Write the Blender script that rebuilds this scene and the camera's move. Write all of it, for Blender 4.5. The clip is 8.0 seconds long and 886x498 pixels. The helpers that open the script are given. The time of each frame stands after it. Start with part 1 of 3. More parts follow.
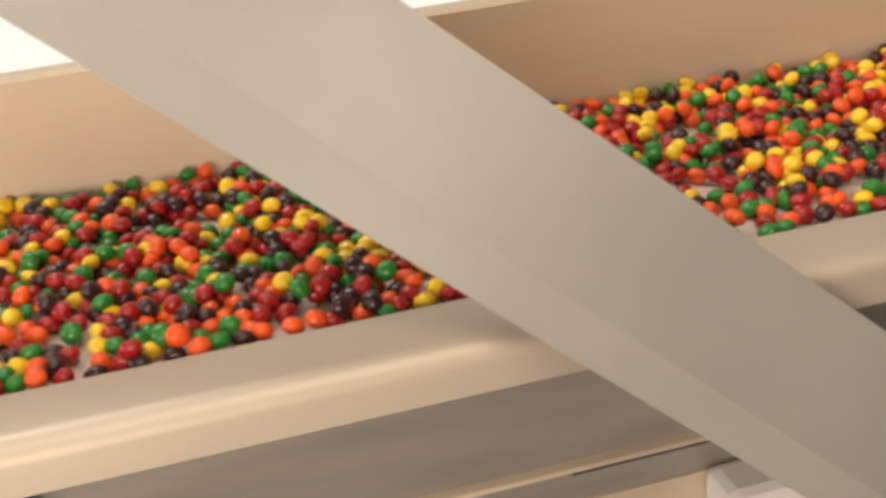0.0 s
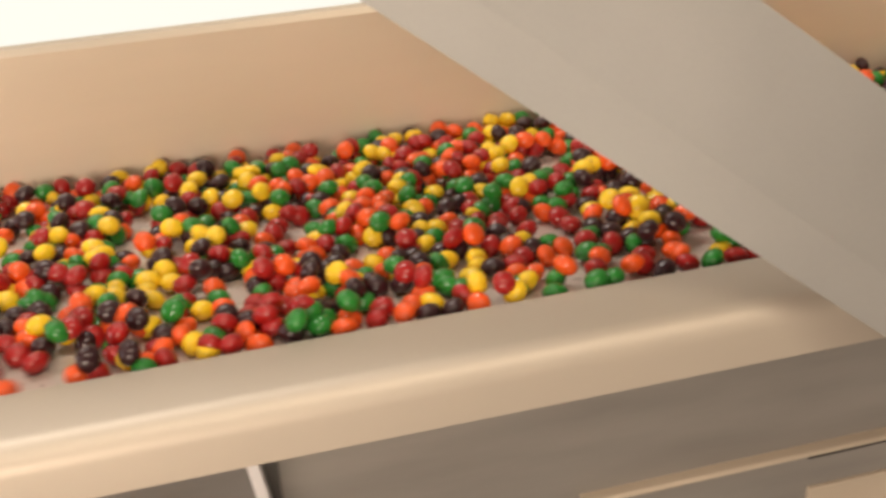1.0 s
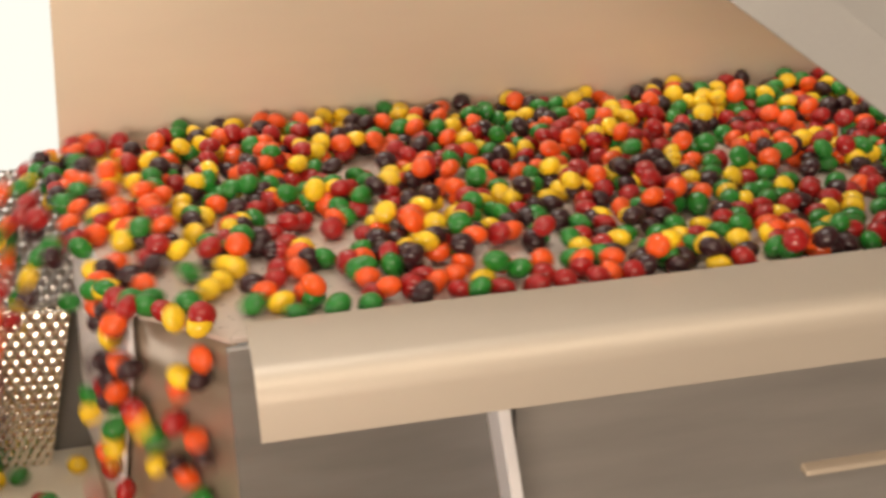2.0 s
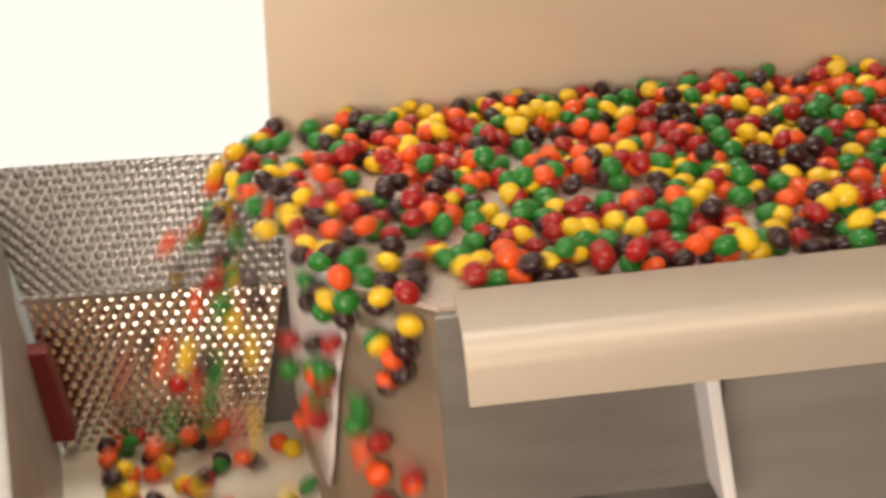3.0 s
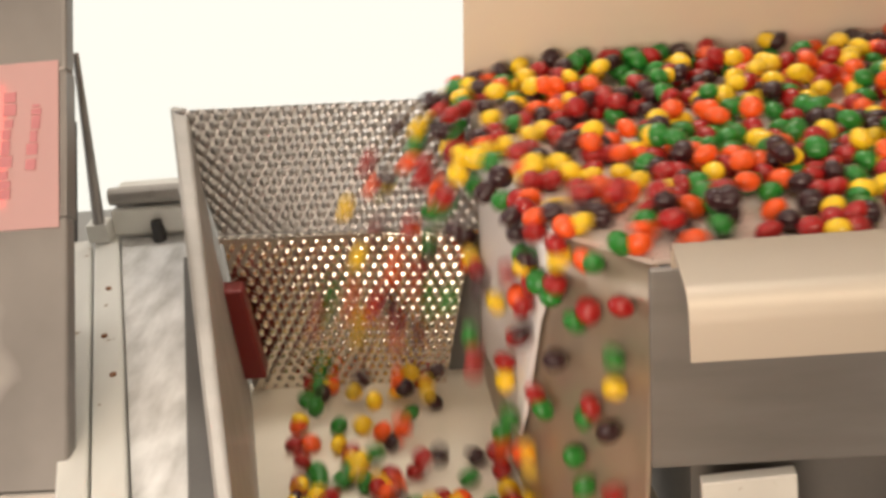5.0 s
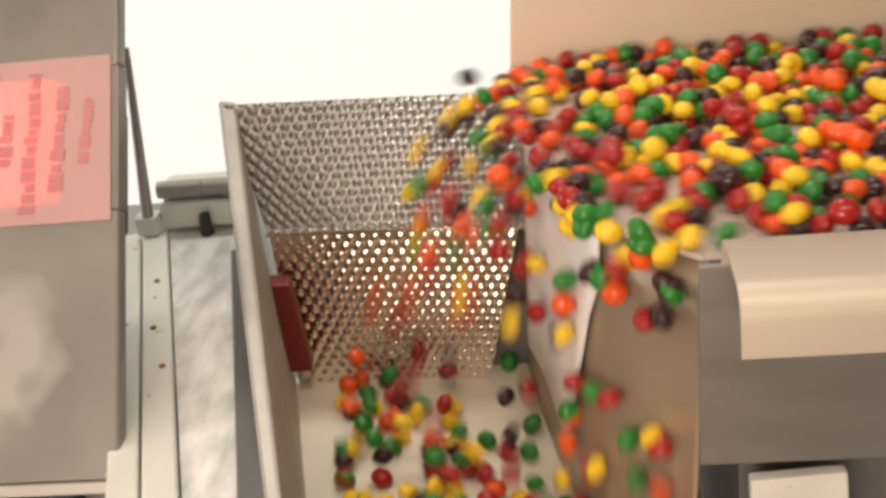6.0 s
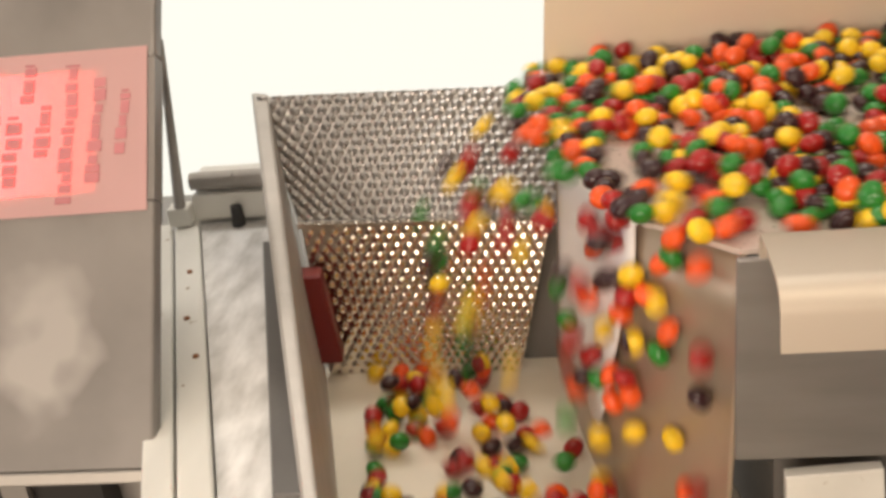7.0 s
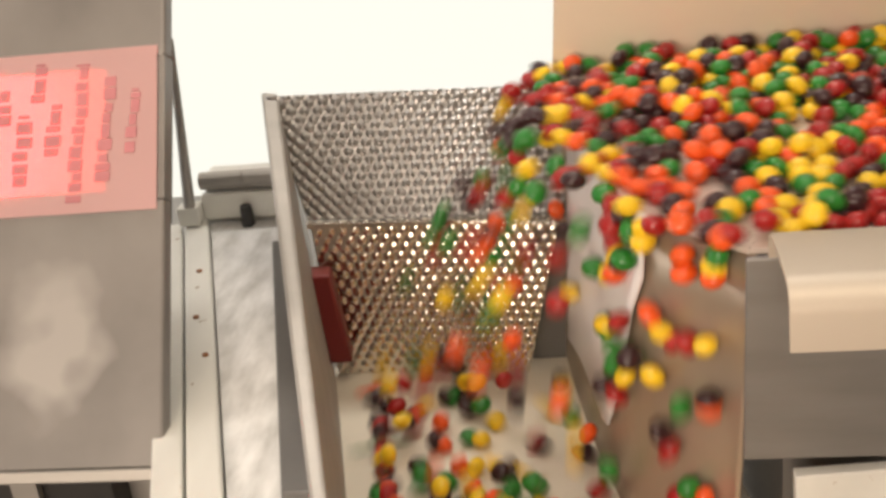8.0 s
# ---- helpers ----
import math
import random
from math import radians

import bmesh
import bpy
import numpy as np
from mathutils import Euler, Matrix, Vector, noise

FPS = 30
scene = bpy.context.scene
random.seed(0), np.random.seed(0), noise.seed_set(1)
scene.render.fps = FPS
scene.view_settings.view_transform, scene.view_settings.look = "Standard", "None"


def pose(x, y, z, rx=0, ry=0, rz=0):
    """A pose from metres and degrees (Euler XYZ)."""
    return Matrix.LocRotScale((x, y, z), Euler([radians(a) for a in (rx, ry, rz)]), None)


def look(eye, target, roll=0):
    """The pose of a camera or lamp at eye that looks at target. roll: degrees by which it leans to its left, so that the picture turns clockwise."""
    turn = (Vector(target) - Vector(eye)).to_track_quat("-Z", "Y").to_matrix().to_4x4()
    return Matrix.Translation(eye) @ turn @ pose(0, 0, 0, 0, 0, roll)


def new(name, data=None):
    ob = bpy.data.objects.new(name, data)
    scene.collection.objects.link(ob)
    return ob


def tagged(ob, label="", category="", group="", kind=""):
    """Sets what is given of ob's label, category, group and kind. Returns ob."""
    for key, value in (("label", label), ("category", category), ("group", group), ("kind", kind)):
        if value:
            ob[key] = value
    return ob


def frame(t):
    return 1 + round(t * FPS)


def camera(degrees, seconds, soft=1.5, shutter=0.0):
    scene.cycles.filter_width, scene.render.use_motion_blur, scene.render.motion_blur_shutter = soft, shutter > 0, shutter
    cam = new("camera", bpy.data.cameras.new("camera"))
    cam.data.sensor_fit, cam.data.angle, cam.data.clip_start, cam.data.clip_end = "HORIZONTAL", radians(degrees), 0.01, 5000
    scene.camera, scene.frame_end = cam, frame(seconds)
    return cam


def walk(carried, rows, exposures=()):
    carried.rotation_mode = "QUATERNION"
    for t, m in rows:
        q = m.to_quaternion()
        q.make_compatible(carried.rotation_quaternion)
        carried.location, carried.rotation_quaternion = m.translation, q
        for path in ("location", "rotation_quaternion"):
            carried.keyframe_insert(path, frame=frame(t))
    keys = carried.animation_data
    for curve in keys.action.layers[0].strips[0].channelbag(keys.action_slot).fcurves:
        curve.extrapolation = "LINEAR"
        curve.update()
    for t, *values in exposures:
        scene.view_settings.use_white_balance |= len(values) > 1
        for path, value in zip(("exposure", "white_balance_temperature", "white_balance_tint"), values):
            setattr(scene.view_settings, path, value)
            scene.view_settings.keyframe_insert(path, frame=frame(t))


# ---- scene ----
cam = camera(41.0, 8.0, soft=3.2, shutter=0.45)

PATH = [
    (0, (0.237, -0.582, 0.292), (0.633, 1.21, -0.504), -6.3),
    (0.5, (0.169, -0.556, 0.28), (0.57, 1.237, -0.511), -5.2),
    (1, (0.102, -0.518, 0.262), (0.525, 1.275, -0.518), -4.4),
    (1.5, (0.027, -0.506, 0.267), (0.457, 1.275, -0.536), -2.7),
    (1.7, (0.0, -0.486, 0.259), (0.437, 1.291, -0.548), -1.4),
    (3, (-0.018, -0.492, 0.233), (0.053, 1.346, -0.553), -5.1),
    (3.5, (-0.034, -0.486, 0.23), (-0.042, 1.345, -0.575), -5.1),
    (4, (-0.039, -0.488, 0.231), (-0.123, 1.33, -0.598), -5.9),
    (4.5, (-0.049, -0.486, 0.231), (-0.175, 1.327, -0.604), -6.0),
    (6, (-0.057, -0.487, 0.231), (-0.293, 1.315, -0.604), -6.8),
    (6.5, (-0.07, -0.491, 0.231), (-0.306, 1.31, -0.605), -6.3),
    (7, (-0.064, -0.488, 0.231), (-0.336, 1.306, -0.609), -6.9),
    (7.5, (-0.061, -0.487, 0.229), (-0.353, 1.306, -0.608), -7.1),
    (8, (-0.064, -0.489, 0.23), (-0.351, 1.305, -0.606), -7.0),
]
walk(cam, [(t, look(eye, target, roll)) for t, eye, target, roll in PATH])

# ---------------------------------------------------------------- light
world = bpy.data.worlds.new("room_light")
scene.world = world
world.use_nodes = True
world.node_tree.nodes["Background"].inputs[0].default_value = (1.0, 0.93, 0.84, 1)
world.node_tree.nodes["Background"].inputs[1].default_value = 0.03


def area_lamp(name, place, target, sx, sy, watts, colour):
    data = bpy.data.lights.new(name, "AREA")
    data.shape, data.size, data.size_y = "RECTANGLE", sx, sy
    data.energy, data.color = watts, colour
    lamp = new(name, data)
    lamp.matrix_world = look(place, target)
    return lamp


area_lamp("ceiling_lamp", (0.3, -1.0, 1.8), (0.3, -1.0, 0), 1.8, 0.4, 19, (1.0, 0.85, 0.67))
area_lamp("ceiling_lamp", (-0.5, 0.9, 1.8), (-0.5, 0.9, 0), 1.8, 0.4, 28, (1.0, 0.93, 0.84))
# added, no window there: lifts the outlet's left-facing sides from the west
area_lamp("added_light", (-3.0, 0.5, 0.5), (0.0, 0.1, -0.1), 2.0, 1.2, 27, (0.98, 0.96, 0.97))
# added unseen front light for the rim's face, far wall and hopper
area_lamp("added_light", (-0.85, -2.4, 0.58), (0.1, 0.05, -0.05), 1.8, 0.7, 52, (1.0, 0.82, 0.66))


# ---------------------------------------------------------------- materials
def material(name, colour, rough=0.5, metal=0.0, scale=40.0, vary=0.15, bump=0.1, bump_scale=300.0, stretch=(1, 1, 1), coat=0.0,
             rough_vary=0.1):
    m = bpy.data.materials.new(name)
    m.use_nodes = True
    nt = m.node_tree
    nodes, links = nt.nodes, nt.links
    b = nodes["Principled BSDF"]
    b.inputs["Metallic"].default_value = metal
    b.inputs["Coat Weight"].default_value = coat
    b.inputs["Coat Roughness"].default_value = 0.08
    tc = nodes.new("ShaderNodeTexCoord")
    mp = nodes.new("ShaderNodeMapping")
    mp.inputs["Scale"].default_value = stretch
    links.new(tc.outputs["Object"], mp.inputs["Vector"])
    n1 = nodes.new("ShaderNodeTexNoise")
    n1.inputs["Scale"].default_value, n1.inputs["Detail"].default_value = scale * 0.25, 4
    n2 = nodes.new("ShaderNodeTexNoise")
    n2.inputs["Scale"].default_value, n2.inputs["Detail"].default_value = bump_scale, 3
    for n in (n1, n2):
        links.new(mp.outputs["Vector"], n.inputs["Vector"])
    ramp = nodes.new("ShaderNodeValToRGB")
    ramp.color_ramp.elements[0].position, ramp.color_ramp.elements[1].position = 0.3, 0.7
    ramp.color_ramp.elements[0].color = (*[c * (1 - vary) for c in colour], 1)
    ramp.color_ramp.elements[1].color = (*[min(1, c * (1 + vary * 0.6)) for c in colour], 1)
    links.new(n1.outputs["Fac"], ramp.inputs["Fac"])
    links.new(ramp.outputs["Color"], b.inputs["Base Color"])
    rr = nodes.new("ShaderNodeMapRange")
    rr.inputs["To Min"].default_value, rr.inputs["To Max"].default_value = max(0.02, rough - rough_vary), rough + rough_vary
    links.new(n2.outputs["Fac"], rr.inputs["Value"])
    links.new(rr.outputs["Result"], b.inputs["Roughness"])
    bp = nodes.new("ShaderNodeBump")
    bp.inputs["Strength"].default_value, bp.inputs["Distance"].default_value = bump, 0.001
    links.new(n2.outputs["Fac"], bp.inputs["Height"])
    links.new(bp.outputs["Normal"], b.inputs["Normal"])
    return m


STEEL = material("brushed_steel", (0.72, 0.615, 0.485), 0.46, 0.42, 16, 0.05, 0.05, 700, (1, 1, 5))
# the brushed steel again, darker to hold down the light on the rim
STEEL_RIM = material("darkened_rim_steel", (0.57, 0.50, 0.42), 0.5, 0.42, 16, 0.05, 0.05, 700, (1, 1, 5))
STEEL_DULL = material("dull_steel", (0.45, 0.425, 0.395), 0.5, 0.6, 25, 0.15, 0.08, 400, (1, 6, 6))
STEEL_BRACE = material("satin_steel", (0.385, 0.372, 0.358), 0.5, 0.55, 20, 0.12, 0.06, 400)
# dimpled steel in two tones: shaded for the back, lit for the front
STEEL_DIMPLE = material("shaded_dimpled_steel", (0.40, 0.385, 0.375), 0.34, 0.85, 60, 0.10, 0.02, 500)
STEEL_DIMPLE_LIT = material("lit_dimpled_steel", (0.92, 0.87, 0.79), 0.20, 1.0, 60, 0.12, 0.02, 500, rough_vary=0.05)
PAINT = material("worn_white_paint", (0.80, 0.79, 0.74), 0.35, 0.0, 60, 0.16, 0.12, 250, (1, 0.25, 1))
# white base and streaks are reflections painted into the plate's colour
MARBLED = material("reflection_streaked_steel", (0.92, 0.915, 0.89), 0.20, 0.1, 300, 0.38, 0.12, 120, (1, 0.35, 1))
# white of gusset and guard, and the bright reflection painted on the apron
WHITE_OR_REFLECTION = material("white_parts_and_reflection", (0.88, 0.86, 0.88), 0.35, 0.0, 30, 0.05, 0.04, 200)
PAN = material("cream_pan", (0.66, 0.56, 0.50), 0.3, 0.15, 30, 0.08, 0.05, 200)
BELT = material("cream_conveyor_belt", (0.82, 0.76, 0.64), 0.55, 0.0, 50, 0.10, 0.12, 600)
DARK = material("dark_parts_and_gaps", (0.03, 0.028, 0.026), 0.5, 0.0, 50, 0.2, 0.1, 300)
PLATE_GAP_SHADE = material("plate_gap_shade", (0.13, 0.125, 0.12), 0.5, 0.0, 50, 0.2, 0.1, 300)
# same steel surface as the apron; its tan carries the room's reflection
CHUTE = material("room_reflecting_tan_steel", (0.47, 0.385, 0.295), 0.40, 0.6, 40, 0.25, 0.06, 300, (1, 1, 0.3))
# dull steel once more, darkened for the shade under the trough's rim
SIDE_SHADED = material("shaded_side_steel", (0.275, 0.262, 0.252), 0.48, 0.55, 25, 0.18, 0.08, 400, (1, 6, 6))
# dark tone for the shade below the trough and in the hopper's corner
RECESS_SHADE = material("recess_shade_steel", (0.20, 0.19, 0.18), 0.5, 0.5, 30, 0.2, 0.1, 300)
RED = material("red_plastic", (0.22, 0.03, 0.028), 0.4, 0.0, 50, 0.12, 0.1, 300)
FLOOR = material("floor_paint", (0.30, 0.28, 0.26), 0.5, 0.0, 4, 0.15, 0.1, 60)
WALL = material("wall_paint", (0.78, 0.74, 0.68), 0.7, 0.0, 4, 0.05, 0.1, 80)
COVER = material("frosted_cover", (0.25, 0.232, 0.22), 0.38, 0.1, 45, 0.26, 0.0, 200, rough_vary=0.03)
STICKER = material("pale_pink_sticker", (0.76, 0.50, 0.49), 0.5, 0.0, 30, 0.06, 0.03, 300)
INK = material("red_ink", (0.58, 0.22, 0.24), 0.5, 0.0, 60, 0.15, 0.03, 300)


def let_through(m, share, colour):
    """Lets a share of the light pass scattered through a thin sheet."""
    nodes, links = m.node_tree.nodes, m.node_tree.links
    thin = nodes.new("ShaderNodeBsdfTranslucent")
    thin.inputs["Color"].default_value = (*colour, 1)
    mix = nodes.new("ShaderNodeMixShader")
    mix.inputs["Fac"].default_value = share
    links.new(nodes["Principled BSDF"].outputs["BSDF"], mix.inputs[1])
    links.new(thin.outputs["BSDF"], mix.inputs[2])
    links.new(mix.outputs["Shader"], nodes["Material Output"].inputs["Surface"])


def reflected_blob(m, centre, size, colour):
    """A soft pale reflection painted on a surface, round a point of the object's space, with a ragged outline."""
    nodes, links = m.node_tree.nodes, m.node_tree.links
    b = nodes["Principled BSDF"]
    before = b.inputs["Base Color"].links[0].from_socket
    tc = nodes.new("ShaderNodeTexCoord")
    wob = nodes.new("ShaderNodeTexNoise")
    wob.inputs["Scale"].default_value, wob.inputs["Detail"].default_value = 36, 1.5
    links.new(tc.outputs["Object"], wob.inputs["Vector"])
    shift = nodes.new("ShaderNodeVectorMath")
    shift.operation = "MULTIPLY_ADD"
    shift.inputs[1].default_value = (0.06, 0.06, 0.06)
    links.new(wob.outputs["Color"], shift.inputs[0])
    links.new(tc.outputs["Object"], shift.inputs[2])
    place = nodes.new("ShaderNodeMapping")
    place.vector_type = "TEXTURE"
    place.inputs["Location"].default_value = [c + 0.03 for c in centre]
    place.inputs["Scale"].default_value = size
    links.new(shift.outputs["Vector"], place.inputs["Vector"])
    ball = nodes.new("ShaderNodeTexGradient")
    ball.gradient_type = "SPHERICAL"
    links.new(place.outputs["Vector"], ball.inputs["Vector"])
    soft = nodes.new("ShaderNodeMapRange")
    soft.inputs["From Min"].default_value, soft.inputs["From Max"].default_value, soft.inputs["To Max"].default_value = 0.05, 0.6, 0.85
    links.new(ball.outputs["Fac"], soft.inputs["Value"])
    mix = nodes.new("ShaderNodeMix")
    mix.data_type = "RGBA"
    links.new(soft.outputs["Result"], mix.inputs["Factor"])
    links.new(before, mix.inputs[6])
    mix.inputs[7].default_value = (*colour, 1)
    links.new(mix.outputs[2], b.inputs["Base Color"])


def specked(m, scale, level, colour):
    """Small scattered spots of another colour."""
    nodes, links = m.node_tree.nodes, m.node_tree.links
    b = nodes["Principled BSDF"]
    before = b.inputs["Base Color"].links[0].from_socket
    tc = nodes.new("ShaderNodeTexCoord")
    spots = nodes.new("ShaderNodeTexNoise")
    spots.inputs["Scale"].default_value, spots.inputs["Detail"].default_value = scale, 2
    links.new(tc.outputs["Object"], spots.inputs["Vector"])
    cut = nodes.new("ShaderNodeMapRange")
    cut.inputs["From Min"].default_value, cut.inputs["From Max"].default_value = level, level + 0.06
    links.new(spots.outputs["Fac"], cut.inputs["Value"])
    mix = nodes.new("ShaderNodeMix")
    mix.data_type = "RGBA"
    links.new(cut.outputs["Result"], mix.inputs["Factor"])
    links.new(before, mix.inputs[6])
    mix.inputs[7].default_value = (*colour, 1)
    links.new(mix.outputs[2], b.inputs["Base Color"])


specked(PAINT, 130, 0.70, (0.30, 0.20, 0.11))
RUST = material("rust", (0.28, 0.12, 0.05), 0.8, 0.0, 200, 0.3, 0.2, 600)


def glow(name, colour, strength):
    m = bpy.data.materials.new(name)
    m.use_nodes = True
    b = m.node_tree.nodes["Principled BSDF"]
    b.inputs["Base Color"].default_value = (0.02, 0.02, 0.02, 1)
    b.inputs["Emission Color"].default_value = (*colour, 1)
    b.inputs["Emission Strength"].default_value = strength
    return m


# glow of an added sheet that stands for the blown-out white background
BACKDROP_GLOW = glow("backdrop_glow", (1.0, 0.975, 0.87), 1.0)


def candy_material(name, colour):
    m = material(name, colour, 0.38, 0.0, 400, 0.20, 0.04, 900, coat=0.7, rough_vary=0.10)
    b = m.node_tree.nodes["Principled BSDF"]
    b.inputs["Specular IOR Level"].default_value = 0.2
    b.inputs["Coat Roughness"].default_value = 0.03
    return m


CANDY = [candy_material("red_candy_shell", (0.36, 0.010, 0.009)), candy_material("orange_candy_shell", (0.84, 0.10, 0.012)),
         candy_material("yellow_candy_shell", (0.90, 0.58, 0.020)), candy_material("green_candy_shell", (0.020, 0.20, 0.024)),
         candy_material("purple_candy_shell", (0.034, 0.009, 0.012))]


# ---------------------------------------------------------------- mesh helpers
def part(name, bm, mat, parent=None, label="", smooth=False):
    me = bpy.data.meshes.new(name)
    bmesh.ops.recalc_face_normals(bm, faces=bm.faces)
    bm.to_mesh(me)
    bm.free()
    me.materials.append(mat)
    if smooth:
        for p in me.polygons:
            p.use_smooth = True
        me.set_sharp_from_angle(angle=0.6)
    ob = new(name, me)
    if parent:
        ob.parent = parent
    if label:
        tagged(ob, label)
    return ob


def thing(name, label, category, group="", kind="", at=(0, 0, 0)):
    ob = new(name)
    ob.empty_display_size = 0.05
    ob.location = at
    return tagged(ob, label, category, group, kind)


def hexa(corners, bevel=0.0):
    """A block from its four lower corners and four upper ones, both in the same turn."""
    bm = bmesh.new()
    v = [bm.verts.new(c) for c in corners]
    for f in ((3, 2, 1, 0), (4, 5, 6, 7), (0, 1, 5, 4), (1, 2, 6, 5), (2, 3, 7, 6), (3, 0, 4, 7)):
        bm.faces.new([v[i] for i in f])
    if bevel:
        bmesh.ops.bevel(bm, geom=bm.edges[:], offset=bevel, segments=2, affect="EDGES", profile=0.5)
    return bm


def block(x0, y0, z0, x1, y1, z1, bevel=0.0):
    return hexa([(x0, y0, z0), (x1, y0, z0), (x1, y1, z0), (x0, y1, z0), (x0, y0, z1), (x1, y0, z1), (x1, y1, z1), (x0, y1, z1)], bevel)


def sheet_along(profile, thick, start, end):
    """A bent sheet: an open profile of (y, z) points given thickness, drawn from x = start(y, z) to x = end(y, z)."""
    n = len(profile)
    back = []
    for i, (y, z) in enumerate(profile):
        a, b = profile[max(0, i - 1)], profile[min(n - 1, i + 1)]
        ty, tz = b[0] - a[0], b[1] - a[1]
        s = math.hypot(ty, tz)
        back.append((y + tz / s * thick, z - ty / s * thick))
    ring = list(profile) + back[::-1]
    bm = bmesh.new()
    ends = []
    for fn in (start, end):
        ends.append([bm.verts.new((fn(y, z), y, z)) for y, z in ring])
    m = len(ring)
    for i in range(m):
        j = (i + 1) % m
        bm.faces.new((ends[0][i], ends[0][j], ends[1][j], ends[1][i]))
    for e in ends:
        for i in range(n - 1):
            bm.faces.new((e[i], e[i + 1], e[m - 2 - i], e[m - 1 - i]))
    return bm


def arc(cy, cz, r, a0, a1, n):
    return [(cy + r * math.cos(radians(a0 + (a1 - a0) * i / n)), cz + r * math.sin(radians(a0 + (a1 - a0) * i / n))) for i in range(n + 1)]


def rod(p, q, r0, r1, seg=14):
    p, q = Vector(p), Vector(q)
    bm = bmesh.new()
    m = Matrix.Translation((p + q) / 2) @ (q - p).to_track_quat("Z", "Y").to_matrix().to_4x4()
    bmesh.ops.create_cone(bm, cap_ends=True, segments=seg, radius1=r0, radius2=r1, depth=(q - p).length, matrix=m)
    return bm


# ---------------------------------------------------------------- room
FLOOR_Z = -1.0
tagged(part("floor", block(-4, -5.5, FLOOR_Z - 0.1, 4, 3, FLOOR_Z), FLOOR), "grey painted factory floor", "floor", kind="structure")
tagged(part("ceiling", block(-4, -5.5, 1.9, 4, 3, 2.0), WALL), "plain pale ceiling of the factory hall", "ceiling", kind="structure")
for nm, b in (("wall_west", (-4.1, -5.5, FLOOR_Z, -4, 3, 1.9)), ("wall_east", (4, -5.5, FLOOR_Z, 4.1, 3, 1.9)), ("wall_south", (-4, -5.6, FLOOR_Z, 4, -5.5, 1.9))):
    tagged(part(nm, block(*b), WALL), "plain pale factory wall", "wall", kind="structure")
wn = tagged(part("wall_north", block(-4, 3, FLOOR_Z, 4, 3.1, 1.9), WALL), "plain pale factory wall", "wall", kind="structure")
tagged(part("backdrop", block(-3.2, 2.6, -0.995, 3.2, 2.62, 0.15), BACKDROP_GLOW), "glowing white sheet for the blown-out background", "window light", kind="structure")

# ---------------------------------------------------------------- the trough
END_SLOPE = -0.325     # the discharge edge runs obliquely: x = END_SLOPE * y
TX = 2.75              # far end of the trough
WIDTH = 0.31


def outlet(y):
    """x of the rounded discharge edge of the trough's floor."""
    k = min(max((y - 0.004) / 0.046, 0.0), 1.0)
    return -0.10 * (min(max(y, 0.0), WIDTH) / WIDTH) ** 0.42 * (0.12 + 0.88 * k * k * (3 - 2 * k))


def chute_foot(y):
    return outlet(y) - 0.012



def trough_end(y, z):
    return END_SLOPE * min(max(y, 0), WIDTH) + 0.10 * max(0, z) if y > 0.02 else 0.004


trough = thing("vibrating_trough", "brushed steel vibrating trough with folded rims, carrying candies", "conveyor trough")
# near rim: top flange, rounded fold, front face
near = [(0.002, -0.02), (0.002, -0.003)] + arc(-0.003, -0.004, 0.004, 0, 90, 4)[1:] + [(-0.025, 0.0012)] + arc(-0.044, -0.0115, 0.0125, 88, 172, 10) + [(-0.0590, -0.0250)]
part("near_rim", sheet_along(near, 0.002, trough_end, lambda y, z: TX), STEEL_RIM, trough, "darkened steel rim with a rounded front fold", True)
part("near_side", hexa([(-0.0075, 0.0015, -0.1215), (TX, 0.0015, -0.1215), (TX, 0.0055, -0.1215), (-0.0075, 0.0055, -0.1215), (-0.006, 0.0015, -0.012), (TX, 0.0015, -0.004), (TX, 0.0055, -0.004), (-0.006, 0.0055, -0.012)], 0.0012), SIDE_SHADED, trough)
part("lower_side", block(0.13, -0.003, -0.42, TX, 0.003, -0.006, 0.0008), STEEL_DULL, trough)
part("ledge", hexa([(0.29, -0.010, -0.125), (TX, -0.010, -0.125), (TX, -0.001, -0.125), (0.29, -0.001, -0.125), (0.29, -0.009, -0.122), (TX, -0.009, -0.122), (TX, -0.001, -0.120), (0.29, -0.001, -0.120)], 0.001), STEEL, trough)
# dark strip on the plate stands in for the shaded gap below the ledge
part("slot_shade", block(0.43, -0.0035, -0.131, 0.62, -0.001, -0.1255), DARK, trough)
part("gusset", hexa([(0.124, -0.030, -0.118), (0.130, -0.030, -0.118), (0.130, 0.004, -0.118), (0.124, 0.004, -0.118), (0.112, -0.030, -0.030), (0.118, -0.030, -0.030), (0.118, 0.004, -0.030), (0.112, 0.004, -0.030)], 0.0008), WHITE_OR_REFLECTION, trough, "white gusset strip under the rim")
far = [(0.335, 0.088), (0.333, 0.095), (0.313, 0.096), (0.309, 0.092), (0.309, -0.016)]
part("far_wall", sheet_along(far, -0.002, trough_end, lambda y, z: TX), STEEL, trough)
bm = bmesh.new()
edge_ys = [0.010 + 0.299 * k / 16 for k in range(17)]
flat = [(outlet(y), y) for y in edge_ys] + [(TX, 0.309), (TX, 0.010)]
top = [bm.verts.new((x, y, -0.011)) for x, y in flat]
low = [bm.verts.new((x, y, -0.014)) for x, y in flat]
bm.faces.new(top)
bm.faces.new(low[::-1])
for k in range(len(flat)):
    n = (k + 1) % len(flat)
    bm.faces.new((top[k], low[k], low[n], top[n]))
part("pan", bm, PAN, trough, "cream-white trough floor")
